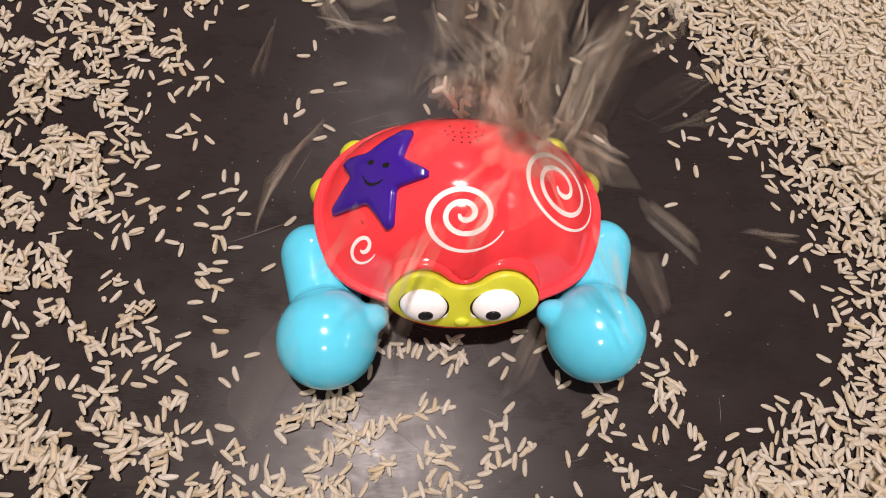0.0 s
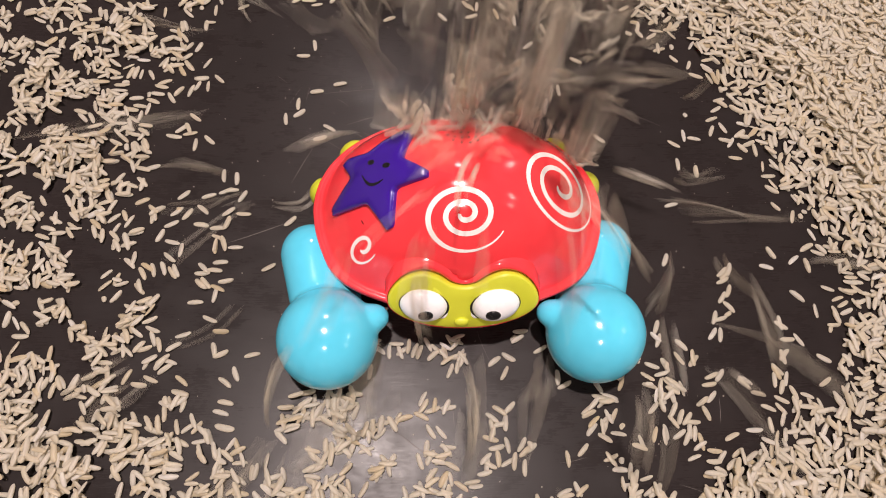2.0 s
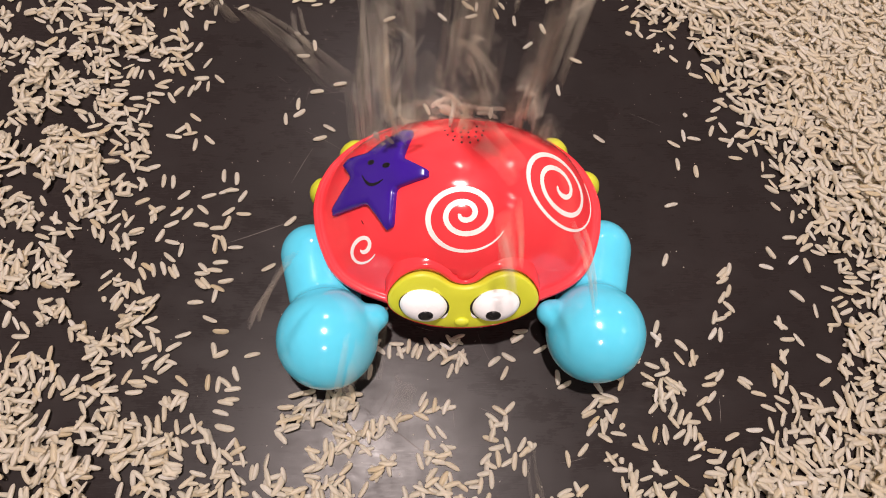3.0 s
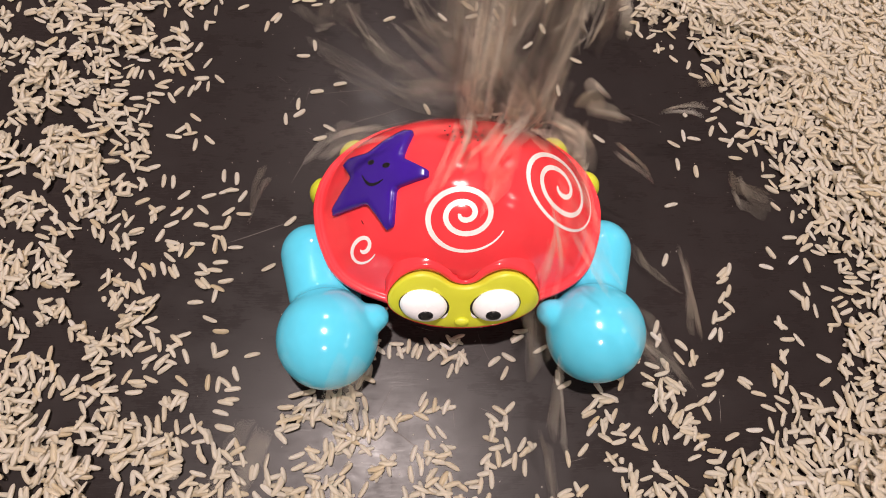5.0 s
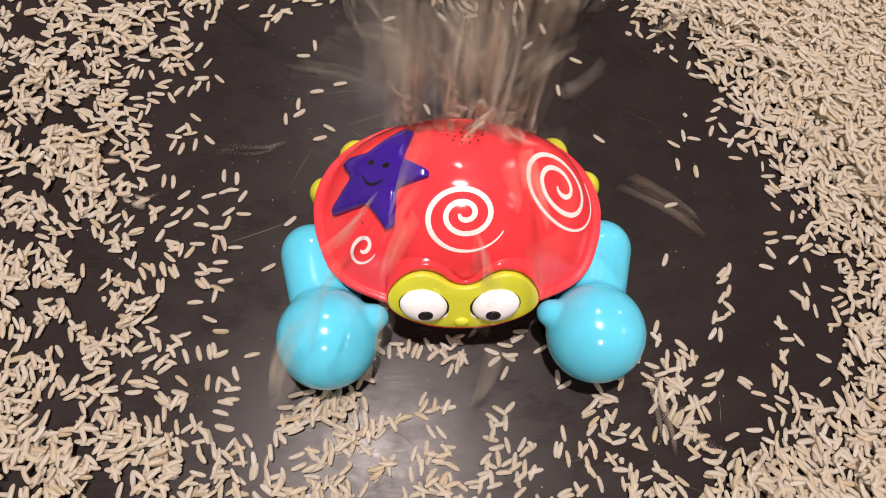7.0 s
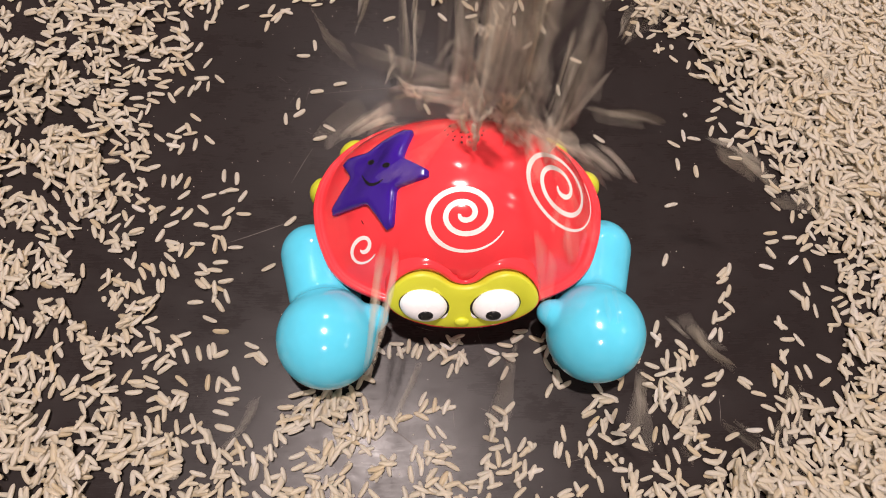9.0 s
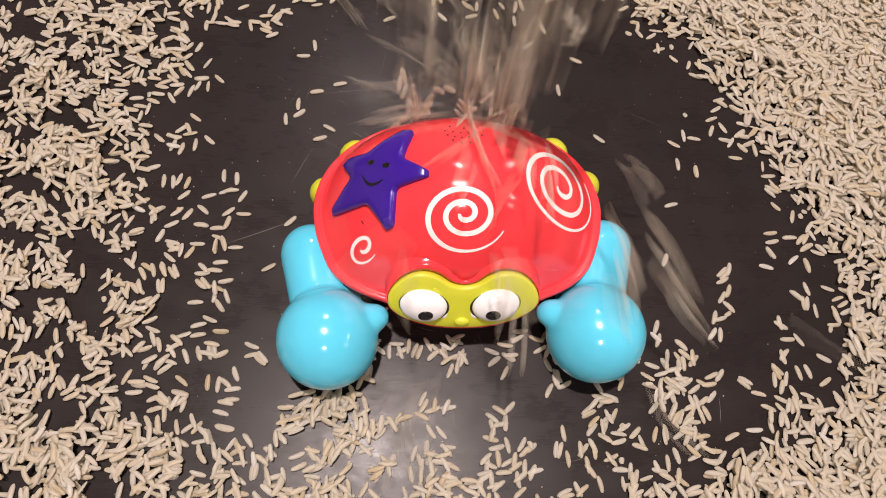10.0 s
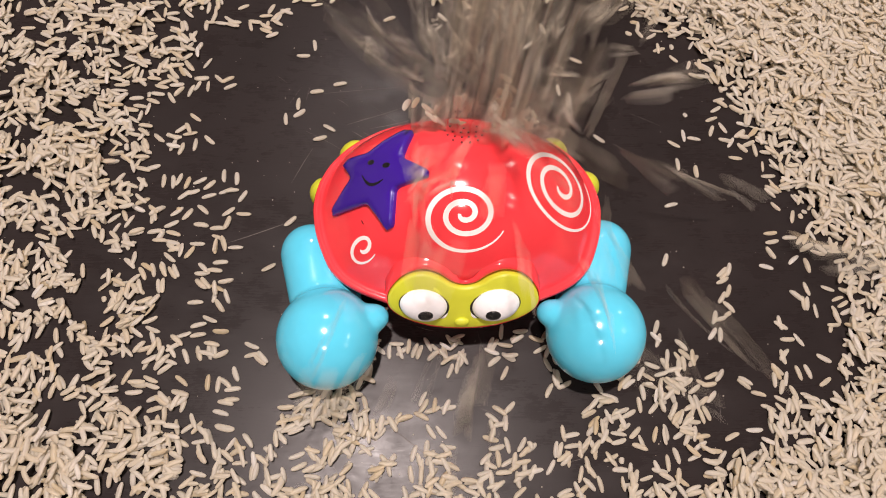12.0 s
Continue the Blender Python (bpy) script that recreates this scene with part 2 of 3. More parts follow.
def star_outline(cx, cy):
    """A lopsided five-pointed star with blunt tips: corners as angle and reach, tip and notch in turn."""
    corners = ((-76, 17.2), (-35, 7.6), (-6, 17.4), (36, 10.6), (60, 22.4), (105, 13.6), (131.6, 19.4), (151, 11.4), (190, 18.2), (236, 7.2))
    pts = []
    for k, (a, r) in enumerate(corners):
        for da in ((-4, 4) if k % 2 == 0 else (0,)):
            pts.append((cx + r * math.cos(radians(a + da)) / 1000, cy + r * math.sin(radians(a + da)) / 1000))
    fine = []
    for p, q in zip(pts, pts[1:] + pts[:1]):
        fine += [(p[0] + (q[0] - p[0]) * k / 3, p[1] + (q[1] - p[1]) * k / 3) for k in range(3)]
    for _ in range(3):
        fine = [((1 - f) * p[0] + f * q[0], (1 - f) * p[1] + f * q[1]) for p, q in zip(fine, fine[1:] + fine[:1]) for f in (0.25, 0.75)]
    return fine


def face_layer(name, layers, material, toy, label, cap, brow=False):
    rings = [[FACE @ (p + Vector((0, 0, z))) for p in mask_outline(g, brow=brow)] for g, z in layers]
    return rings_mesh(name, rings, material, toy, label, close_top=FACE @ Vector((0, 0.0105, cap)))


def build_face(toy):
    face_layer("hood", ((0.0118, -0.018), (0.0098, -0.0088), (0.0080, -0.0046), (0.0062, -0.0020), (0.0046, -0.0004), (0.0032, 0.0003), (0.0018, 0.0001), (0.0007, -0.0010), (0.0002, -0.004)), RED, toy, "red raised hood round the face", -0.006, True)
    mask = face_layer("face_mask", ((0.0, -0.008), (-0.0001, 0.0006), (-0.0005, 0.0011), (-0.0011, 0.0013), (-0.0034, 0.0017), (-0.0048, 0.0018)), YELLOW, toy, "yellow goggle-shaped face mask", 0.0019)
    for side in (-1, 1):
        turn = Matrix.Rotation(side * radians(14), 3, "Z")
        ex = side * 0.0143 - 0.0005 - (0.0019 if side > 0 else 0.0)
        bm = bmesh.new()
        ball(bm, FACE @ oval(ex - side * 0.0002, 0.0117, 0.0020, 0.0095, 0.0069, 0.0008, turn))
        part("eye_socket", bm, BLACK, mask, "dark rim round the eye")
        bm = bmesh.new()
        ball(bm, FACE @ oval(ex, 0.0119, 0.0019, 0.0089, 0.0070, 0.0041, turn))
        eye = part("eye", bm, WHITE, mask, "bulging white eye")
        bm = bmesh.new()
        ball(bm, FACE @ oval(ex - 0.0002 - side * 0.0008, 0.0094, 0.0049, 0.0032, 0.0030, 0.0012, Matrix.Rotation(radians(20), 3, 'X')), 24, 12)
        part("pupil", bm, BLACK, eye, "black oval pupil")
        bm = bmesh.new()
        ball(bm, FACE @ oval(ex - side * 0.0074, 0.0078, 0.0018, 0.0017, 0.0025, 0.0004, turn), 20, 12)
        part("eye_corner", bm, WHITE, eye, "white inner corner of the eye")
    bm = bmesh.new()
    ball(bm, FACE @ oval(-0.0004, 0.0040, 0.0021, 0.0028, 0.0019, 0.0012), 24, 14)
    part("nose", bm, YELLOW, mask, "small yellow nose")


def build_claw(toy, side):
    bm = bmesh.new()
    push = 0.0014 if side > 0 else 0.0
    cx, cy, r = side * 0.0508 + push, -0.0438 + push, 0.0193
    ball(bm, oval(cx, cy, 0.0193, r, r * 1.01, r))
    ball(bm, oval(side * 0.0352 + push, -0.0374 + push, 0.0230, 0.0080, 0.0059, 0.0062, Matrix.Rotation(side * radians(-14), 3, "Z")), 24, 16)
    for k in range(12):
        f = k / 11
        rr = 0.0126 - 0.0014 * f
        y = -0.0076 - 0.0200 * f + push * 1.6
        ball(bm, oval(side * (0.0590 - 0.0034 * f) + push * 0.6, y, 0.0130, rr, rr, rr), 28, 18)
        ball(bm, oval(side * (0.0525 - 0.0034 * f) + push * 0.6, y - 0.001, 0.0124, rr * 0.96, rr * 0.96, rr * 0.96), 28, 18)
    ob = part("claw", bm, CYAN, toy, "glossy turquoise bulbous claw with a thumb")
    mod = ob.modifiers.new("skin", "REMESH")
    mod.mode, mod.voxel_size, mod.use_smooth_shade = "VOXEL", 0.0009, True
    sm = ob.modifiers.new("soft", "SMOOTH")
    sm.factor, sm.iterations = 0.5, 12


def build_toy():
    toy = tagged(new("toy_crab"), "red plastic toy crab with turquoise claws and yellow face", "toy")
    shell = build_shell(toy)
    build_face(toy)
    for side in (-1, 1):
        build_claw(toy, side)
    for x, y, turn in ((-42.5, 35.5, 40), (-53.8, 18.4, 15), (42.0, 37.6, -40), (54.0, 22.0, -15)):
        bm = bmesh.new()
        ball(bm, oval(x / 1000, y / 1000, 0.0165, 0.0070, 0.0062, 0.0085, Matrix.Rotation(radians(turn), 3, "Z")), 28, 18)
        ball(bm, oval(x / 1050, y / 1050, 0.0060, 0.0050, 0.0050, 0.0058), 20, 12)
        part("leg", bm, YELLOW, toy, "stubby yellow leg")
    # star
    star = draped("star", star_outline(-0.0306, 0.0043), 0.0026, 0.17, PURPLE, shell, "raised purple smiling star")
    for x, y in ((-0.0322, 0.0116), (-0.0268, 0.0084)):
        p, nor = dome_frame(x, y)
        bm = bmesh.new()
        ball(bm, Matrix.Translation(p + nor * 0.0026) @ nor.to_track_quat("Z", "Y").to_matrix().to_4x4() @ Matrix.Rotation(radians(-15), 4, "Z") @ Matrix.Diagonal((0.0011, 0.0018, 0.0004, 1)), 16, 10)
        part("star_eye", bm, BLACK, star, "black star eye")
    smile = []
    for i in range(18):
        f = i / 17
        bow = 4 * f * (1 - f)
        smile.append((-0.0352 + 0.0074 * f - 0.0006 * bow, 0.0080 - 0.0040 * f - 0.0022 * bow))
    ribbon("smile", smile, lambda f: 0.0003 + 0.0008 * math.sin(math.pi * f), 0.0029, 0.0008, BLACK, star, "black curved smile")
    # a short dark scuff
    ribbon("scuff", [(-0.0374, -0.0062), (-0.0371, -0.0070), (-0.0367, -0.0078)], lambda f: 0.00035, 0.00012, 0.0003, BLACK, shell, "small dark scuff")
    # printed spirals
    for path, w in SPIRALS:
        ribbon("spiral_print", path, w, 0.00014, 0.0004, PRINT, shell, "white spiral print")
    # speaker grille
    k = 0
    for row, count, spread in ((0, 3, 0.0050), (1, 6, 0.0070), (2, 6, 0.0062), (3, 4, 0.0044)):
        for i in range(count):
            f = i / (count - 1) * 2 - 1
            x, y = -0.0002 + spread * f, 0.0240 - 0.0030 * row + 0.0016 * f * f
            p, nor = dome_frame(x, y)
            bm = bmesh.new()
            bmesh.ops.create_cone(bm, cap_ends=True, segments=10, radius1=0.00036, radius2=0.00036, depth=0.0006, matrix=Matrix.Translation(p) @ nor.to_track_quat("Z", "Y").to_matrix().to_4x4())
            part("speaker_hole", bm, BLACK, shell, "" if k else "small dark speaker hole")
            k += 1
    toy.location = TOY
    return toy



def brush(w, tail):
    return lambda f: 0.0004 + w * min(1, 0.35 + f * 7) * min(1, (1 - f) * tail)


SPIRALS = (
    (spiral(-0.0014, -0.0111, 0.0016, 0.0152, 2.44, 180, tall=0.70, power=1.2), brush(0.0015, 7)),
    (spiral(0.0360, 0.0056, 0.0015, 0.0172, 2.52, 195, tall=0.92, lean=14, power=0.82), brush(0.0015, 4)),
    (spiral(-0.0370, -0.0151, 0.0009, 0.0056, 1.3, 225, tall=0.85, lean=-10, power=0.9, n=60), brush(0.0011, 4)),
)
crab = build_toy()

# ---- downlight fittings ----
trim = tagged(new("ceiling_downlight"), "round white recessed ceiling downlight", "lamp", "ceiling downlights")
bm = bmesh.new()
bmesh.ops.create_cone(bm, cap_ends=True, segments=40, radius1=0.062, radius2=0.066, depth=0.02, matrix=Matrix.Translation((0, 0, -0.010)))
part("trim_ring", bm, WHITE, trim)
for i, (lx, ly, watts) in enumerate(DOWNLIGHTS):
    if i:
        copy_thing(trim, pose(lx, ly, CEILING))
    else:
        trim.matrix_world = pose(lx, ly, CEILING)

# ---- rice ----
RNG = np.random.default_rng(7)
CELL = 0.0015
GX0, GY0, NX, NY = -0.34, -0.22, 460, 320
HEIGHT = np.zeros((NX, NY))
for i in range(NX):
    for j in range(NY):
        x, y = GX0 + i * CELL - TOY.x, GY0 + j * CELL
        if abs(x) < 0.08 and -0.07 < y < 0.06:
            inside = math.hypot(abs(x) - 0.0508, y + 0.0435) < 0.0125 or math.hypot(abs(x) - 0.056, y + 0.018) < 0.006
            d = dome(x, y)
            if inside or (d and d > 0.036):
                HEIGHT[i, j] = 1.0


def grain_shape(length, width, sides=7):
    """A long rice grain, blunt at both ends, slightly bowed and flattened."""
    rings = ((-0.5, 0.0), (-0.48, 0.38), (-0.40, 0.74), (-0.21, 1.0), (0.12, 1.0), (0.35, 0.81), (0.465, 0.45), (0.5, 0.0))
    verts, faces = [], []
    for f, r in rings:
        cy = 0.10 * width * (1 - 4 * f * f)
        if r == 0:
            verts.append((f * length, cy, 0))
            continue
        for k in range(sides):
            a = 2 * math.pi * k / sides
            verts.append((f * length, cy + math.cos(a) * r * width / 2, math.copysign(abs(math.sin(a)) ** 0.65, math.sin(a)) * r * width * 0.24))
    last = len(verts) - 1
    for k in range(sides):
        j = (k + 1) % sides
        faces.append((0, 1 + j, 1 + k))
        for q in range(len(rings) - 3):
            b = 1 + q * sides
            faces.append((b + k, b + j, b + sides + j, b + sides + k))
        faces.append((last, last - sides + k, last - sides + j))
    return np.array(verts), faces


def footprint(x, y, turn, length):
    """The cells under a grain: five steps along it, three across."""
    c, s = math.cos(turn), math.sin(turn)
    along = np.array([-0.46, -0.23, 0.0, 0.23, 0.46])[:, None] * length
    across = np.array([-0.0008, 0.0, 0.0008])[None, :]
    i = np.clip(((x + along * c - across * s - GX0) / CELL).round().astype(int), 0, NX - 1)
    j = np.clip(((y + along * s + across * c - GY0) / CELL).round().astype(int), 0, NY - 1)
    return i, j, along


def free_place(x, y, turn, length, tries=3, roam=0.0018):
    """Shifts and turns a grain a little until it lies clear of its neighbours, where there is room."""
    best = None
    for k in range(tries):
        i, j, _ = footprint(x, y, turn, length)
        top = HEIGHT[i, j].max()
        if best is None or top < best[0]:
            best = (top, x, y, turn)
        if top == 0:
            break
        x, y, turn = best[1] + RNG.normal() * roam, best[2] + RNG.normal() * roam, turn + RNG.normal() * 0.8
    return best[1:]


def settle(x, y, turn, length, rest=0.0007):
    """Lays a grain on what is there already: its middle's height and its tilt. None where the toy stands."""
    i, j, along = footprint(x, y, turn, length)
    h = HEIGHT[i, j]
    if h.max() > 0.5:
        return None
    row = h.max(axis=1)
    a, b = max(row[0], row[1]), max(row[3], row[4])
    tilt = max(-0.17, min(0.17, math.atan2(b - a, length * 0.75)))
    mid = float(0.7 * row.mean() + 0.3 * row.max())
    HEIGHT[i, j] = np.maximum(h, mid + along * math.tan(tilt) + 0.0006)
    return mid + rest, tilt


# heaps of rice: middle and spread in millimetres, number of grains
HEAPS = (
    (122, -96, 16, 8, 90),
    (98, -100, 18, 7, 55),
    (80, -64, 9, 9, 45),
    (-184, 88, 28, 34, 500),
    (-190, 23, 22, 28, 290),
    (-156, 38, 13, 22, 140),
    (-132, 116, 18, 16, 80),
    (-176, -38, 17, 20, 200),
    (-151, -86, 22, 15, 370),
    (-106, -91, 14, 10, 85),
    (-45, -73, 9, 6, 85),
    (-45, -100, 22, 7, 140),
    (-120, -2, 18, 25, 60),
    (-128, -43, 17, 15, 50),
    (2, -97, 35, 10, 45),
    (6, -62, 26, 12, 26),
    (52, -82, 26, 12, 20),
    (6, -42, 20, 5, 30),
    (122, 122, 14, 12, 26),
)


def clump(x, y):
    v = noise.noise(Vector((x * 58, y * 58, 3.1))) + 0.45 * noise.noise(Vector((x * 150, y * 150, 8.0)))
    return v


def spot(k):
    hx, hy, sx, sy, _ = HEAPS[k]
    return (hx + RNG.normal() * sx) / 1000, (hy + RNG.normal() * sy) / 1000


def bank_edge(a):
    """The inner edge of the deep bank of rice that curves round the toy's side, by direction."""
    return 0.157 + 0.024 * max(0, math.sin(a)) ** 2 + 0.006 * max(0, math.cos(a * 1.9)) + 0.014 * max(0, -math.sin(a)) + 0.012 * math.exp(-(((a + 0.2) / 0.24) ** 2)) + 0.012 * noise.noise(Vector((a * 5.0, 1.7, 0))) + 0.007 * noise.noise(Vector((a * 11, 4.2, 0)))


def bank_spot(inner, spread):
    a = RNG.uniform(radians(-47), radians(58))
    r = bank_edge(a) - inner + spread
    return 0.02 + r * math.cos(a), r * math.sin(a)


def lay_bed():
    """The closely packed rice below the loose grains of the deep bank: a low mound with a grainy relief."""
    rows, cols = 150, 44
    verts, faces = [], []
    for i in range(rows):
        a = radians(-50 + 112 * i / (rows - 1))
        for j in range(cols):
            r = bank_edge(a) + 0.010 + 0.095 * j / (cols - 1)
            x, y = 0.02 + r * math.cos(a), r * math.sin(a)
            z = 0.0016 * min(1.0, j / 7) + 0.0005 * noise.noise(Vector((x * 420, y * 420, 1.0))) - 0.0004
            verts.append((x, y, z))
            if i and j:
                faces.append(((i - 1) * cols + j - 1, i * cols + j - 1, i * cols + j, (i - 1) * cols + j))
                gi, gj = int((x - GX0) / CELL), int((y - GY0) / CELL)
                if 1 < gi < NX - 2 and 1 < gj < NY - 2:
                    HEIGHT[gi - 1:gi + 2, gj - 1:gj + 2] = np.maximum(HEIGHT[gi - 1:gi + 2, gj - 1:gj + 2], max(0.0, z))
    tagged(new("rice_bed", mesh_of("rice_bed", verts, faces, BED)), "packed pale rice under the loose grains of the bank", "rice", kind="stuff")


def lay_rice():
    verts, faces, single = [], [], []
    base = [grain_shape(1, 0.312), grain_shape(1, 0.345), grain_shape(1, 0.288)]
    spots = []
    for k, heap in enumerate(HEAPS):
        for _ in range(heap[4]):
            for _ in range(9):
                x, y = spot(k)
                if RNG.random() < 0.5 + 2.6 * clump(x, y):
                    break
            spots.append((x, y))
    for _ in range(BANK):
        u = RNG.random()
        spots.append(bank_spot(0.0, RNG.normal() * 0.013 if u < 0.10 else 0.090 * u ** 0.8))
    for _ in range(SPARSE):
        spots.append((RNG.uniform(-0.22, 0.24), RNG.uniform(-0.12, 0.15)))
    order = RNG.permutation(len(spots))
    for o in order:
        x, y = spots[o]
        if not (-0.30 < x < 0.32 and -0.20 < y < 0.24):
            continue
        turn = RNG.uniform(0, 2 * math.pi)
        if RNG.random() < 0.4:
            turn = 7 * noise.noise(Vector((x * 110, y * 110, 5.5))) + RNG.normal() * 0.35
        length = RNG.normal(0.0065, 0.0005)
        if RNG.random() < 0.06:
            length *= RNG.uniform(0.35, 0.6)
        length = min(max(length, 0.0024), 0.0082)
        if x > 0.13:
            x, y, turn = free_place(x, y, turn, length, 5, 0.003)
        else:
            x, y, turn = free_place(x, y, turn, length, 2, 0.0014)
        put = settle(x, y, turn, length)
        if put is None:
            continue
        z, tilt = put
        shape, fs = base[int(RNG.integers(3))]
        wide = 0.0065 / length if length < 0.005 else 1
        m = np.array((Matrix.Rotation(turn, 3, "Z") @ Matrix.Rotation(-tilt, 3, "Y") @ Matrix.Rotation(RNG.normal() * 0.3, 3, "X")))
        v = shape * np.array([length, length * wide, length * wide])
        if len(single) < 280 and z < 0.0012 and length > 0.004 and abs(x) < 0.15 and -0.095 < y < 0.13 and math.hypot((x - 0.01) / 0.14, (y - 0.01) / 0.115) < 1:
            single.append((int(RNG.integers(3)), Matrix.LocRotScale((x, y, z), Euler((RNG.normal() * 0.2, 0, turn)), None)))
            continue
        n = len(verts) * len(shape)
        verts.append(v @ m.T + np.array([x, y, z]))
        faces.append(n)
    fs = base[0][1]
    allv = np.concatenate(verts)
    allf = [tuple(i + n for i in f) for n in faces for f in fs]
    me = mesh_of("rice", allv.tolist(), allf, RICE)
    for k, m in single:
        ob = tagged(new("rice_grain", GRAIN_MESHES[k]), "single pale rice grain lying on the dark floor", "rice grain", "scattered rice grains")
        ob.matrix_world = m
    tagged(new("rice", me), "loose pale uncooked long grain rice heaped on the floor", "rice", kind="stuff")


GRAIN_MESHES = [mesh_of("rice_grain", *grain_shape(0.0066, 0.0066 * w), RICE) for w in (0.312, 0.345, 0.288)]
SPARSE, BANK = 260, 11500
lay_bed()
lay_rice()

# ---- crumbs and dust ----
def lay_crumbs():
    verts, faces = [], []
    for _ in range(420):
        x, y = RNG.uniform(-0.20, 0.21), RNG.uniform(-0.11, 0.14)
        i, j = int((x - GX0) / CELL), int((y - GY0) / CELL)
        if HEIGHT[i, j] > 0:
            continue
        r = 0.00012 + 0.00022 * RNG.random() ** 3
        n = len(verts)
        turn = RNG.uniform(0, 6.28)
        for k in range(5):
            verts.append((x + r * RNG.uniform(0.7, 1.4) * math.cos(turn + k * 1.257), y + r * RNG.uniform(0.7, 1.4) * math.sin(turn + k * 1.257), 0.00002))
        verts.append((x, y, r * 1.2))
        faces += [(n + k, n + (k + 1) % 5, n + 5) for k in range(5)]
    tagged(new("crumbs", mesh_of("crumbs", verts, faces, RICE)), "tiny pale rice crumbs and dust on the dark floor", "crumbs", kind="stuff")


lay_crumbs()

# ---- scratches in the board ----
SCRATCHES = [(-0.078, 0.008, 0.034, 20, 0.00016), (-0.030, 0.066, 0.030, 22, 0.00016), (-0.022, 0.062, 0.022, 16, 0.00014), (-0.012, -0.082, 0.030, -38, 0.00012), (-0.062, 0.040, 0.020, 62, 0.00012), (-0.036, 0.080, 0.040, 8, 0.00014)]
wear = random.Random(5)
for _ in range(34):
    SCRATCHES.append((wear.gauss(0.03, 0.06), wear.choice((-0.075, 0.075)) + wear.gauss(0, 0.016), wear.uniform(0.006, 0.022), wear.choice((20, -38, -25, 60, 95)) + wear.gauss(0, 9), wear.uniform(0.00004, 0.00009)))
for x, y, length, turn, thick in SCRATCHES:
    bm = bmesh.new()
    n = 12
    rows = []
    for i in range(n):
        f = i / (n - 1) - 0.5
        w = thick * (1 - 4 * f * f) + 0.00001
        bend = 0.0004 * math.sin(f * 3 + x * 90)
        rows.append((bm.verts.new((f * length, bend - w, 0.00008)), bm.verts.new((f * length, bend + w, 0.00008))))
    for a, b in zip(rows, rows[1:]):
        bm.faces.new((a[0], b[0], b[1], a[1]))
    ob = part("scratch", bm, SCRATCH, bpy.data.objects["floor"], "pale scratch")
    ob.matrix_world = pose(x, y, 0, 0, 0, turn)


# ---- falling rice ----
# when, where (sideways, metres) and how thickly the rice comes down
POUR = (
    (-0.4, 0.034, 1.7), (0.0, 0.034, 1.7), (0.4, 0.036, 1.3), (0.8, 0.038, 1.5), (1.2, 0.018, 2.9), (1.6, 0.019, 2.7), (2.0, 0.028, 1.2), (2.4, 0.020, 0.8),
    (2.8, 0.018, 0.5), (3.2, 0.022, 1.0), (4.0, 0.024, 1.1), (4.8, 0.028, 1.3), (5.1, 0.022, 1.25), (5.5, 0.014, 0.9), (6.05, 0.026, 1.15),
    (6.2, 0.018, 0.5), (6.38, 0.022, 1.4), (6.6, 0.020, 1.4), (6.9, 0.020, 1.5), (7.2, 0.028, 1.2), (8.0, 0.022, 1.1), (8.8, 0.022, 1.1), (9.4, 0.020, 1.0),
    (10.0, 0.024, 0.9), (10.3, 0.014, 0.7), (10.6, 0.022, 1.5), (10.9, 0.018, 1.35), (11.2, 0.016, 1.3), (11.5, 0.018, 2.5), (12.0, 0.024, 1.5),
)
GRAINS = 7500


def pinch_mesh(count):
    """A few grains that fall close together, one behind the other, all flat in one plane."""
    verts, faces = [], []
    for k in range(count):
        shape, fs = grain_shape(0.0066, 0.0066 * RNG.uniform(0.28, 0.34))
        m = np.array(Matrix.Rotation(RNG.normal() * 0.5, 3, "Z"))
        n = len(verts)
        verts += (shape @ m.T + np.array([(k // 2 - (count - 1) / 4) * RNG.uniform(0.0062, 0.0080) + RNG.normal() * 0.0015, (k % 2 - 0.5) * 0.0034 + RNG.normal() * 0.0009, 0])).tolist()
        faces += [tuple(i + n for i in f) for f in fs]
    return mesh_of("grain", verts, faces, RICE), 0.0036 * (count + 1)


PINCHES = [pinch_mesh(count) for count in (8, 3, 10, 6, 4, 10, 8, 2, 10, 6, 3)]
FLOOR_Z = 0.0009


def clear(a, b, hop):
    """Whether a hop from a to b of that many seconds passes over the shell."""
    up = (b.z - a.z + 0.5 * 9.81 * hop * hop) / hop
    for k in range(1, 6):
        f = k / 6
        p = a.lerp(b, f)
        under = dome(p.x - TOY.x, p.y - TOY.y)
        if under and a.z + up * f * hop - 0.5 * 9.81 * (f * hop) ** 2 < under + 0.002:
            return False
    return True


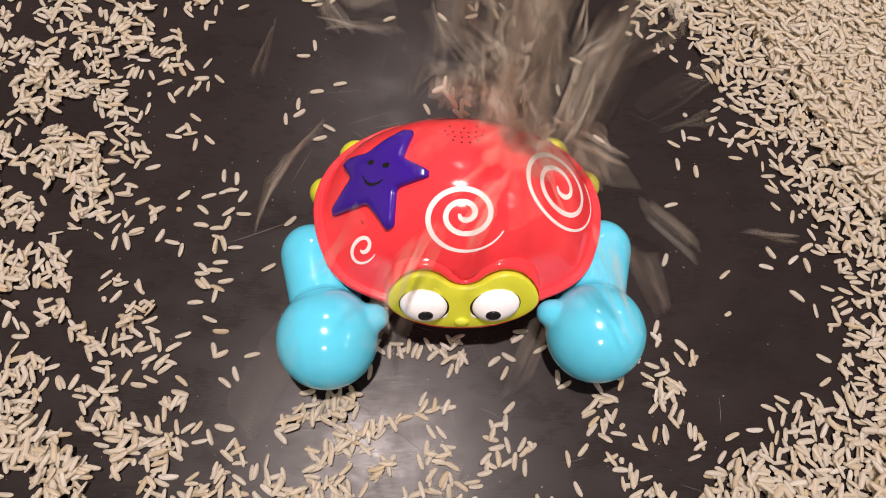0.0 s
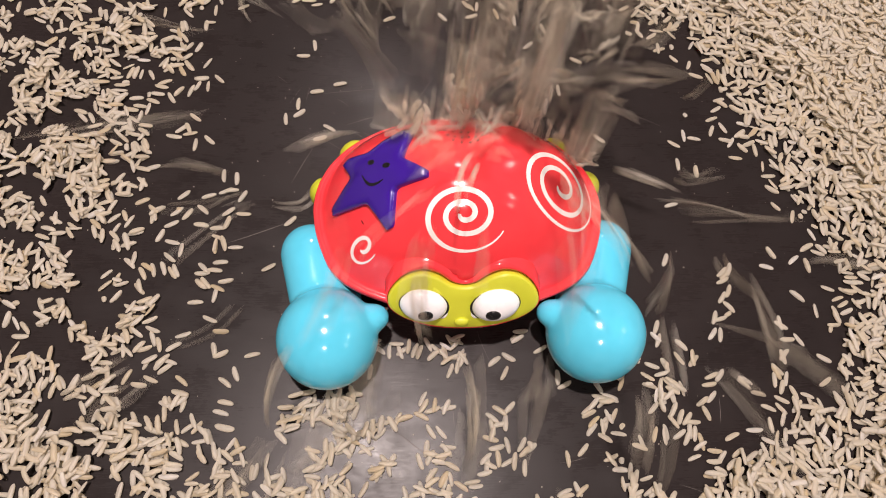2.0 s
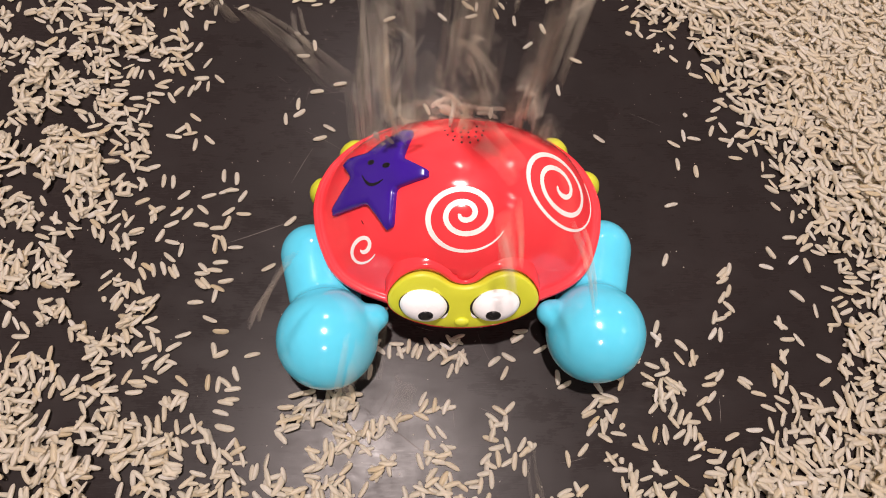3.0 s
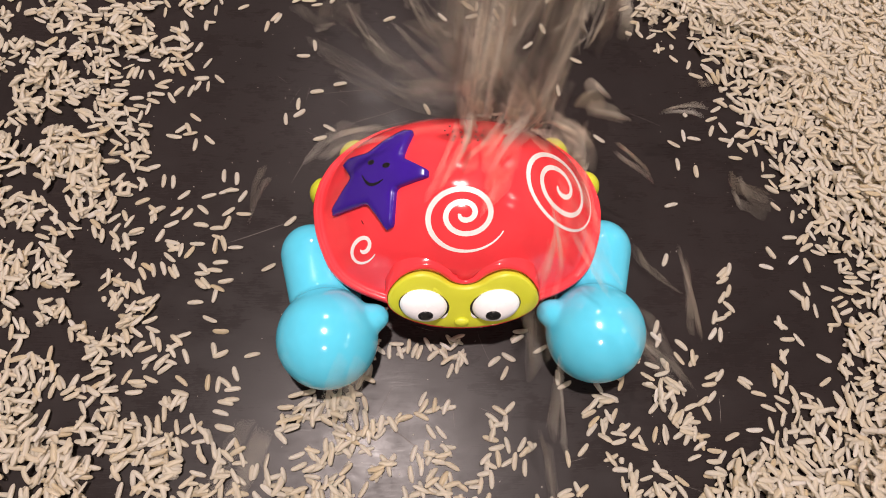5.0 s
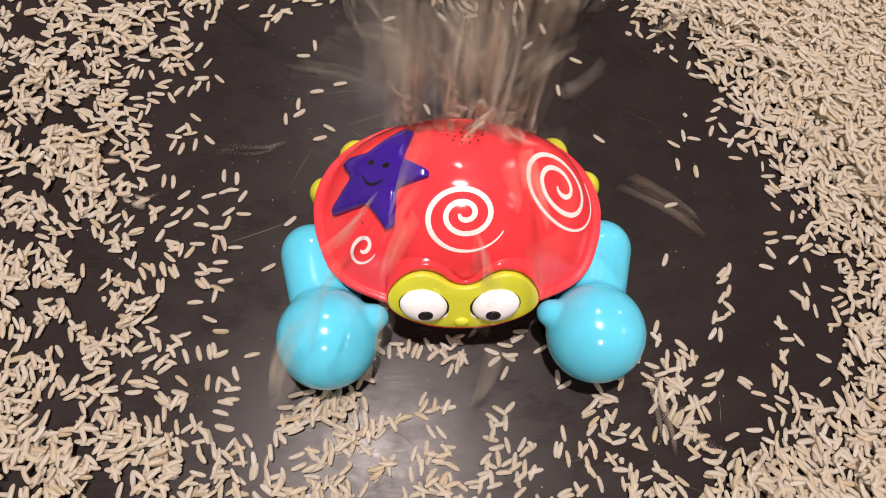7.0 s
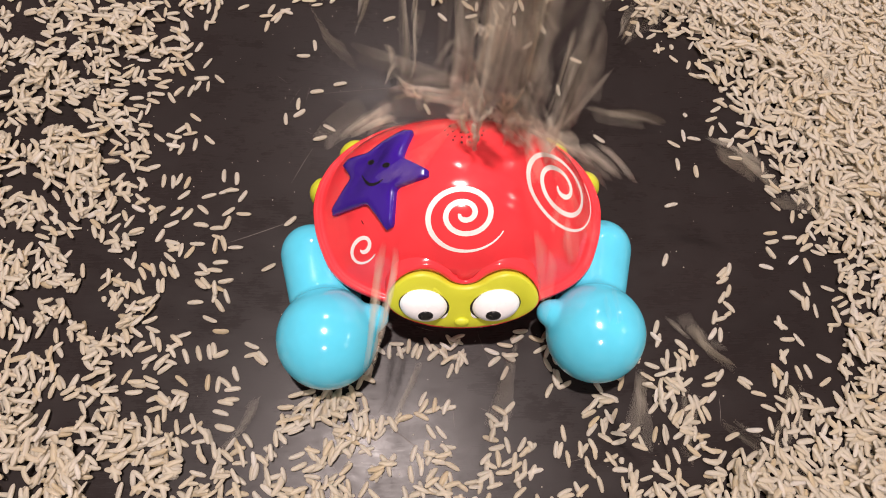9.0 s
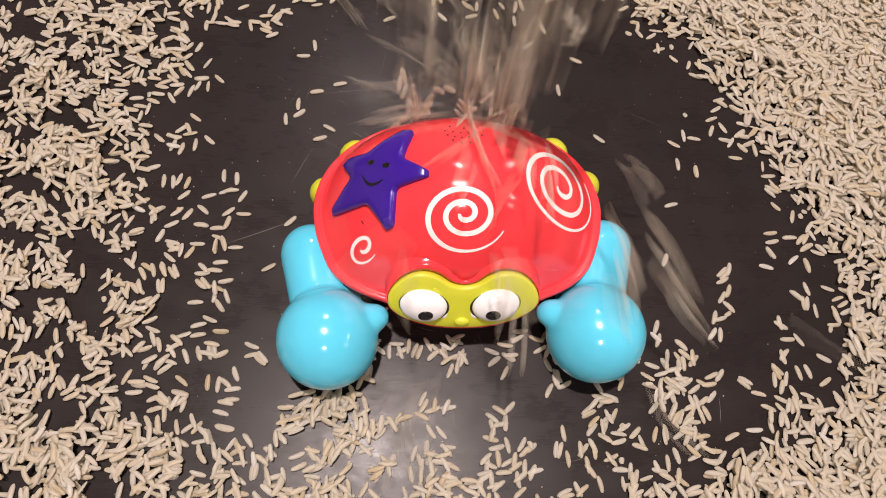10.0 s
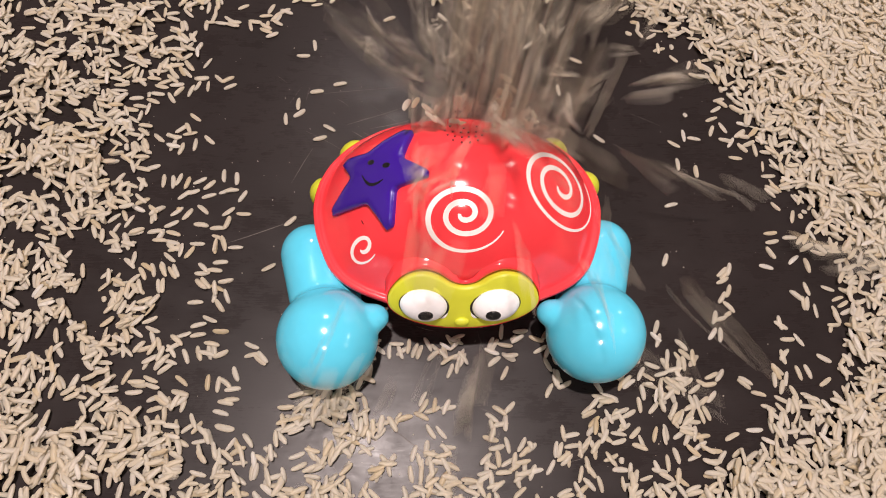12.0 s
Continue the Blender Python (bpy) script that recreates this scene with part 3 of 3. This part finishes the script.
def build_flights():
    """Each grain: held above the toy, let go, falls, strikes the shell or the floor, bounces off and comes to rest."""
    ts = np.linspace(-0.3, 12.25, 1200)
    rate = np.interp(ts, [p[0] for p in POUR], [p[2] for p in POUR])
    total = np.cumsum(rate)
    lets = np.interp((np.arange(GRAINS) + 0.5) / GRAINS * total[-1], total, ts)
    weights = np.array([h[4] for h in HEAPS], float) ** 1.0
    weights /= weights.sum()
    flights = []
    strands = [(-9, 0, 0, 0, 0, 1)] * 12
    for g in range(GRAINS):
        t0 = round(lets[g] * FPS) / FPS
        px = float(np.interp(t0, [p[0] for p in POUR], [p[1] for p in POUR]))
        # the rice runs down in a dozen strands, each for a fraction of a second
        k = int(RNG.integers(len(strands)))
        if strands[k][0] < t0:
            strands[k] = (t0 + RNG.uniform(0.08, 0.3), RNG.normal() * 0.0155, RNG.normal() * 0.012, RNG.normal() * 0.003, RNG.normal() * 0.004, RNG.uniform(0.7, 1.2))
        _, strand_x, strand_y, lean_x, lean_y, v0 = strands[k]
        sx, sy, sz = px - 0.004 + strand_x + RNG.normal() * 0.0009, 0.036 + strand_y + RNG.normal() * 0.0009, 0.200 + RNG.uniform(-0.020, 0.030)
        pinch, long = PINCHES[g % len(PINCHES)]
        hx, hy = sx + lean_x, sy + lean_y
        d = dome(hx - TOY.x, hy - TOY.y)
        hz = (d or 0) + 0.005
        fall = (-v0 + math.sqrt(v0 * v0 + 2 * 9.81 * (sz - hz))) / 9.81
        # where it ends
        for _ in range(20):
            u = RNG.random() if long < 0.02 or RNG.random() < 0.12 else 0.5
            if u < 0.125:
                lx, ly = bank_spot(-0.006, RNG.normal() * 0.011)
            elif u < 0.165:
                lx, ly = spot(int(RNG.choice(len(HEAPS), p=weights)))
            elif u < 0.52:
                lx, ly = max(-0.2, min(0.28, hx + RNG.normal() * 0.075)), RNG.uniform(0.15, 0.23)
            elif u < 0.89:
                lx, ly = RNG.uniform(-0.16, 0.18), RNG.uniform(-0.20, -0.145)
            else:
                a, r = RNG.uniform(0, 2 * math.pi), abs(RNG.normal()) * 0.05 + 0.12
                lx, ly = hx + r * math.cos(a) * 1.2, hy + r * math.sin(a)
            turn, length = RNG.uniform(0, 2 * math.pi), long
            lx, ly, turn = free_place(lx, ly, turn, length)
            put = settle(lx, ly, turn, length)
            if put:
                break
        lz, tilt = put
        # one bounce, or two where the floor is free on the way
        stops = [(lx, ly, lz)]
        part_way = RNG.uniform(0.5, 0.75)
        mx, my = hx + (lx - hx) * part_way + RNG.normal() * 0.01, hy + (ly - hy) * part_way + RNG.normal() * 0.01
        near = HEIGHT[min(NX - 1, max(0, int((mx - GX0) / CELL))), min(NY - 1, max(0, int((my - GY0) / CELL)))]
        if near < 0.003 and dome(mx - TOY.x, my) is None and math.hypot(lx - hx, ly - hy) > 0.07:
            stops.insert(0, (mx, my, FLOOR_Z + near))
        axis = Vector(RNG.normal(size=3)).normalized()
        q0 = (Matrix.Rotation(RNG.uniform(0, 6.28), 3, "Z") @ Matrix.Rotation(radians(90) + RNG.normal() * 0.65, 3, "Y")).to_quaternion()
        spin = RNG.uniform(-3, 3)
        rest = (Matrix.Rotation(turn, 3, "Z") @ Matrix.Rotation(-tilt, 3, "Y")).to_quaternion()
        n_fall = max(2, math.ceil(fall * FPS))
        rows = []

        def put_row(t, loc, q):
            rows.append((t, Matrix.LocRotScale(loc, q, None)))

        start = Vector((sx, sy, sz))
        # scooped from a store of rice behind the toy just before it falls
        store = Vector((0.03 + RNG.normal() * 0.045, 0.265 + RNG.normal() * 0.018, 0.003 + 0.011 * RNG.random()))
        lift = t0 - 4 / FPS
        put_row(min(lift, 0) - 0.1, store, q0)
        put_row(lift, store, q0)
        put_row(lift + 2 / FPS, Vector((sx * 0.6 + store.x * 0.4, 0.150 + RNG.normal() * 0.008, sz + 0.02)), q0)
        q = q0
        for k in range(n_fall + 1):
            f = min(k / FPS, fall)
            z = sz - v0 * f - 0.5 * 9.81 * f * f
            q = Matrix.Rotation(spin * f, 3, axis).to_quaternion() @ q0
            put_row(t0 + k / FPS, Vector((sx + (hx - sx) * f / fall, sy + (hy - sy) * f / fall, z)), q)
        th = t0 + n_fall / FPS
        whirl = RNG.uniform(25, 44) * RNG.choice((-1, 1))
        wobble = Euler(RNG.normal(size=3) * (0.6 if long < 0.02 else 0.25)).to_quaternion()
        ax, ay, az = hx, hy, hz
        for leg, (bx, by, bz) in enumerate(stops):
            dist = math.hypot(bx - ax, by - ay)
            n_hop = max(2, round(max(0.07, min(0.22, dist / (RNG.uniform(0.55, 1.2) if long < 0.02 else RNG.uniform(1.1, 2.0)))) * (0.75 if leg else 1) * FPS))
            # a higher hop where the shell stands in the way
            while n_hop < 8 and not clear(Vector((ax, ay, az)), Vector((bx, by, bz)), n_hop / FPS):
                n_hop += 1
            hop = n_hop / FPS
            up = (bz - az + 0.5 * 9.81 * hop * hop) / hop
            for k in range(1, n_hop + 1):
                f = k / n_hop
                s = f * hop
                loc = Vector((ax + (bx - ax) * f, ay + (by - ay) * f, az + up * s - 0.5 * 9.81 * s * s))
                under = dome(loc.x - TOY.x, loc.y - TOY.y)
                if under and loc.z < under + 0.001:
                    loc.z = under + 0.001
                way = Vector((bx - ax, by - ay, (up - 9.81 * s) * hop))
                q = way.to_track_quat("X", "Z") @ Matrix.Rotation(whirl * s, 3, "X").to_quaternion() @ wobble
                if k == n_hop and leg == len(stops) - 1:
                    q = rest
                put_row(th + k / FPS, loc, q)
            th += n_hop / FPS
            ax, ay, az = bx, by, bz
        rows = clean(rows)
        flights.append((pinch, rows))
    return flights


def clean(rows):
    """Rows from the clip's start to its end: flights already under way, or not yet over, are cut there; turns stay small."""
    first = max((i for i, r in enumerate(rows) if r[0] <= 1e-6), default=0)
    rows = rows[first:]
    if rows[0][0] < -1e-6 and len(rows) > 1:
        (ta, ma), (tb, mb) = rows[:2]
        rows[0] = (0, ma.lerp(mb, -ta / (tb - ta)))
    rows[0] = (0, rows[0][1])
    over = rows[-1][0] < 12.0
    rows = [r for r in rows if r[0] < 12.0 + 1e-6] or rows[:1]
    out = [rows[0]]
    for t, m in rows[1:]:
        pt, pm = out[-1]
        a, b = pm.to_quaternion(), m.to_quaternion()
        if a.rotation_difference(b).angle > 1.52 and a.rotation_difference(b).angle < 2 * math.pi - 1.52:
            ang = a.rotation_difference(b).angle
            ang = min(ang, 2 * math.pi - ang)
            b2 = b.copy()
            b2.make_compatible(a)
            b = a.slerp(b2, 1.52 / ang)
            m = Matrix.LocRotScale(m.translation, b, None)
        out.append((t, m))
    # a grain that is still turning when it lands rolls on until it lies flat
    rest = rows[-1][1].to_quaternion()
    while over and len(rows) > 1 and out[-1][0] + 1.5 / FPS < 12.0:
        a = out[-1][1].to_quaternion()
        b = rest.copy()
        b.make_compatible(a)
        ang = a.rotation_difference(b).angle
        ang = min(ang, 2 * math.pi - ang)
        if ang < 0.02:
            break
        out.append((out[-1][0] + 1 / FPS, Matrix.LocRotScale(rows[-1][1].translation, a.slerp(b, min(1, 1.4 / ang)), None)))
    if over or len(out) == 1:
        out.append((12.0, out[-1][1]))
    return out


def motions():
    pour = tagged(new("falling_rice"), "pale uncooked rice pouring down and bouncing off the toy", "rice", kind="stuff")
    for me, rows in build_flights():
        ob = new("grain", me)
        ob.parent = pour
        ob.cycles.motion_steps = 3
        walk(ob, rows)


motions()
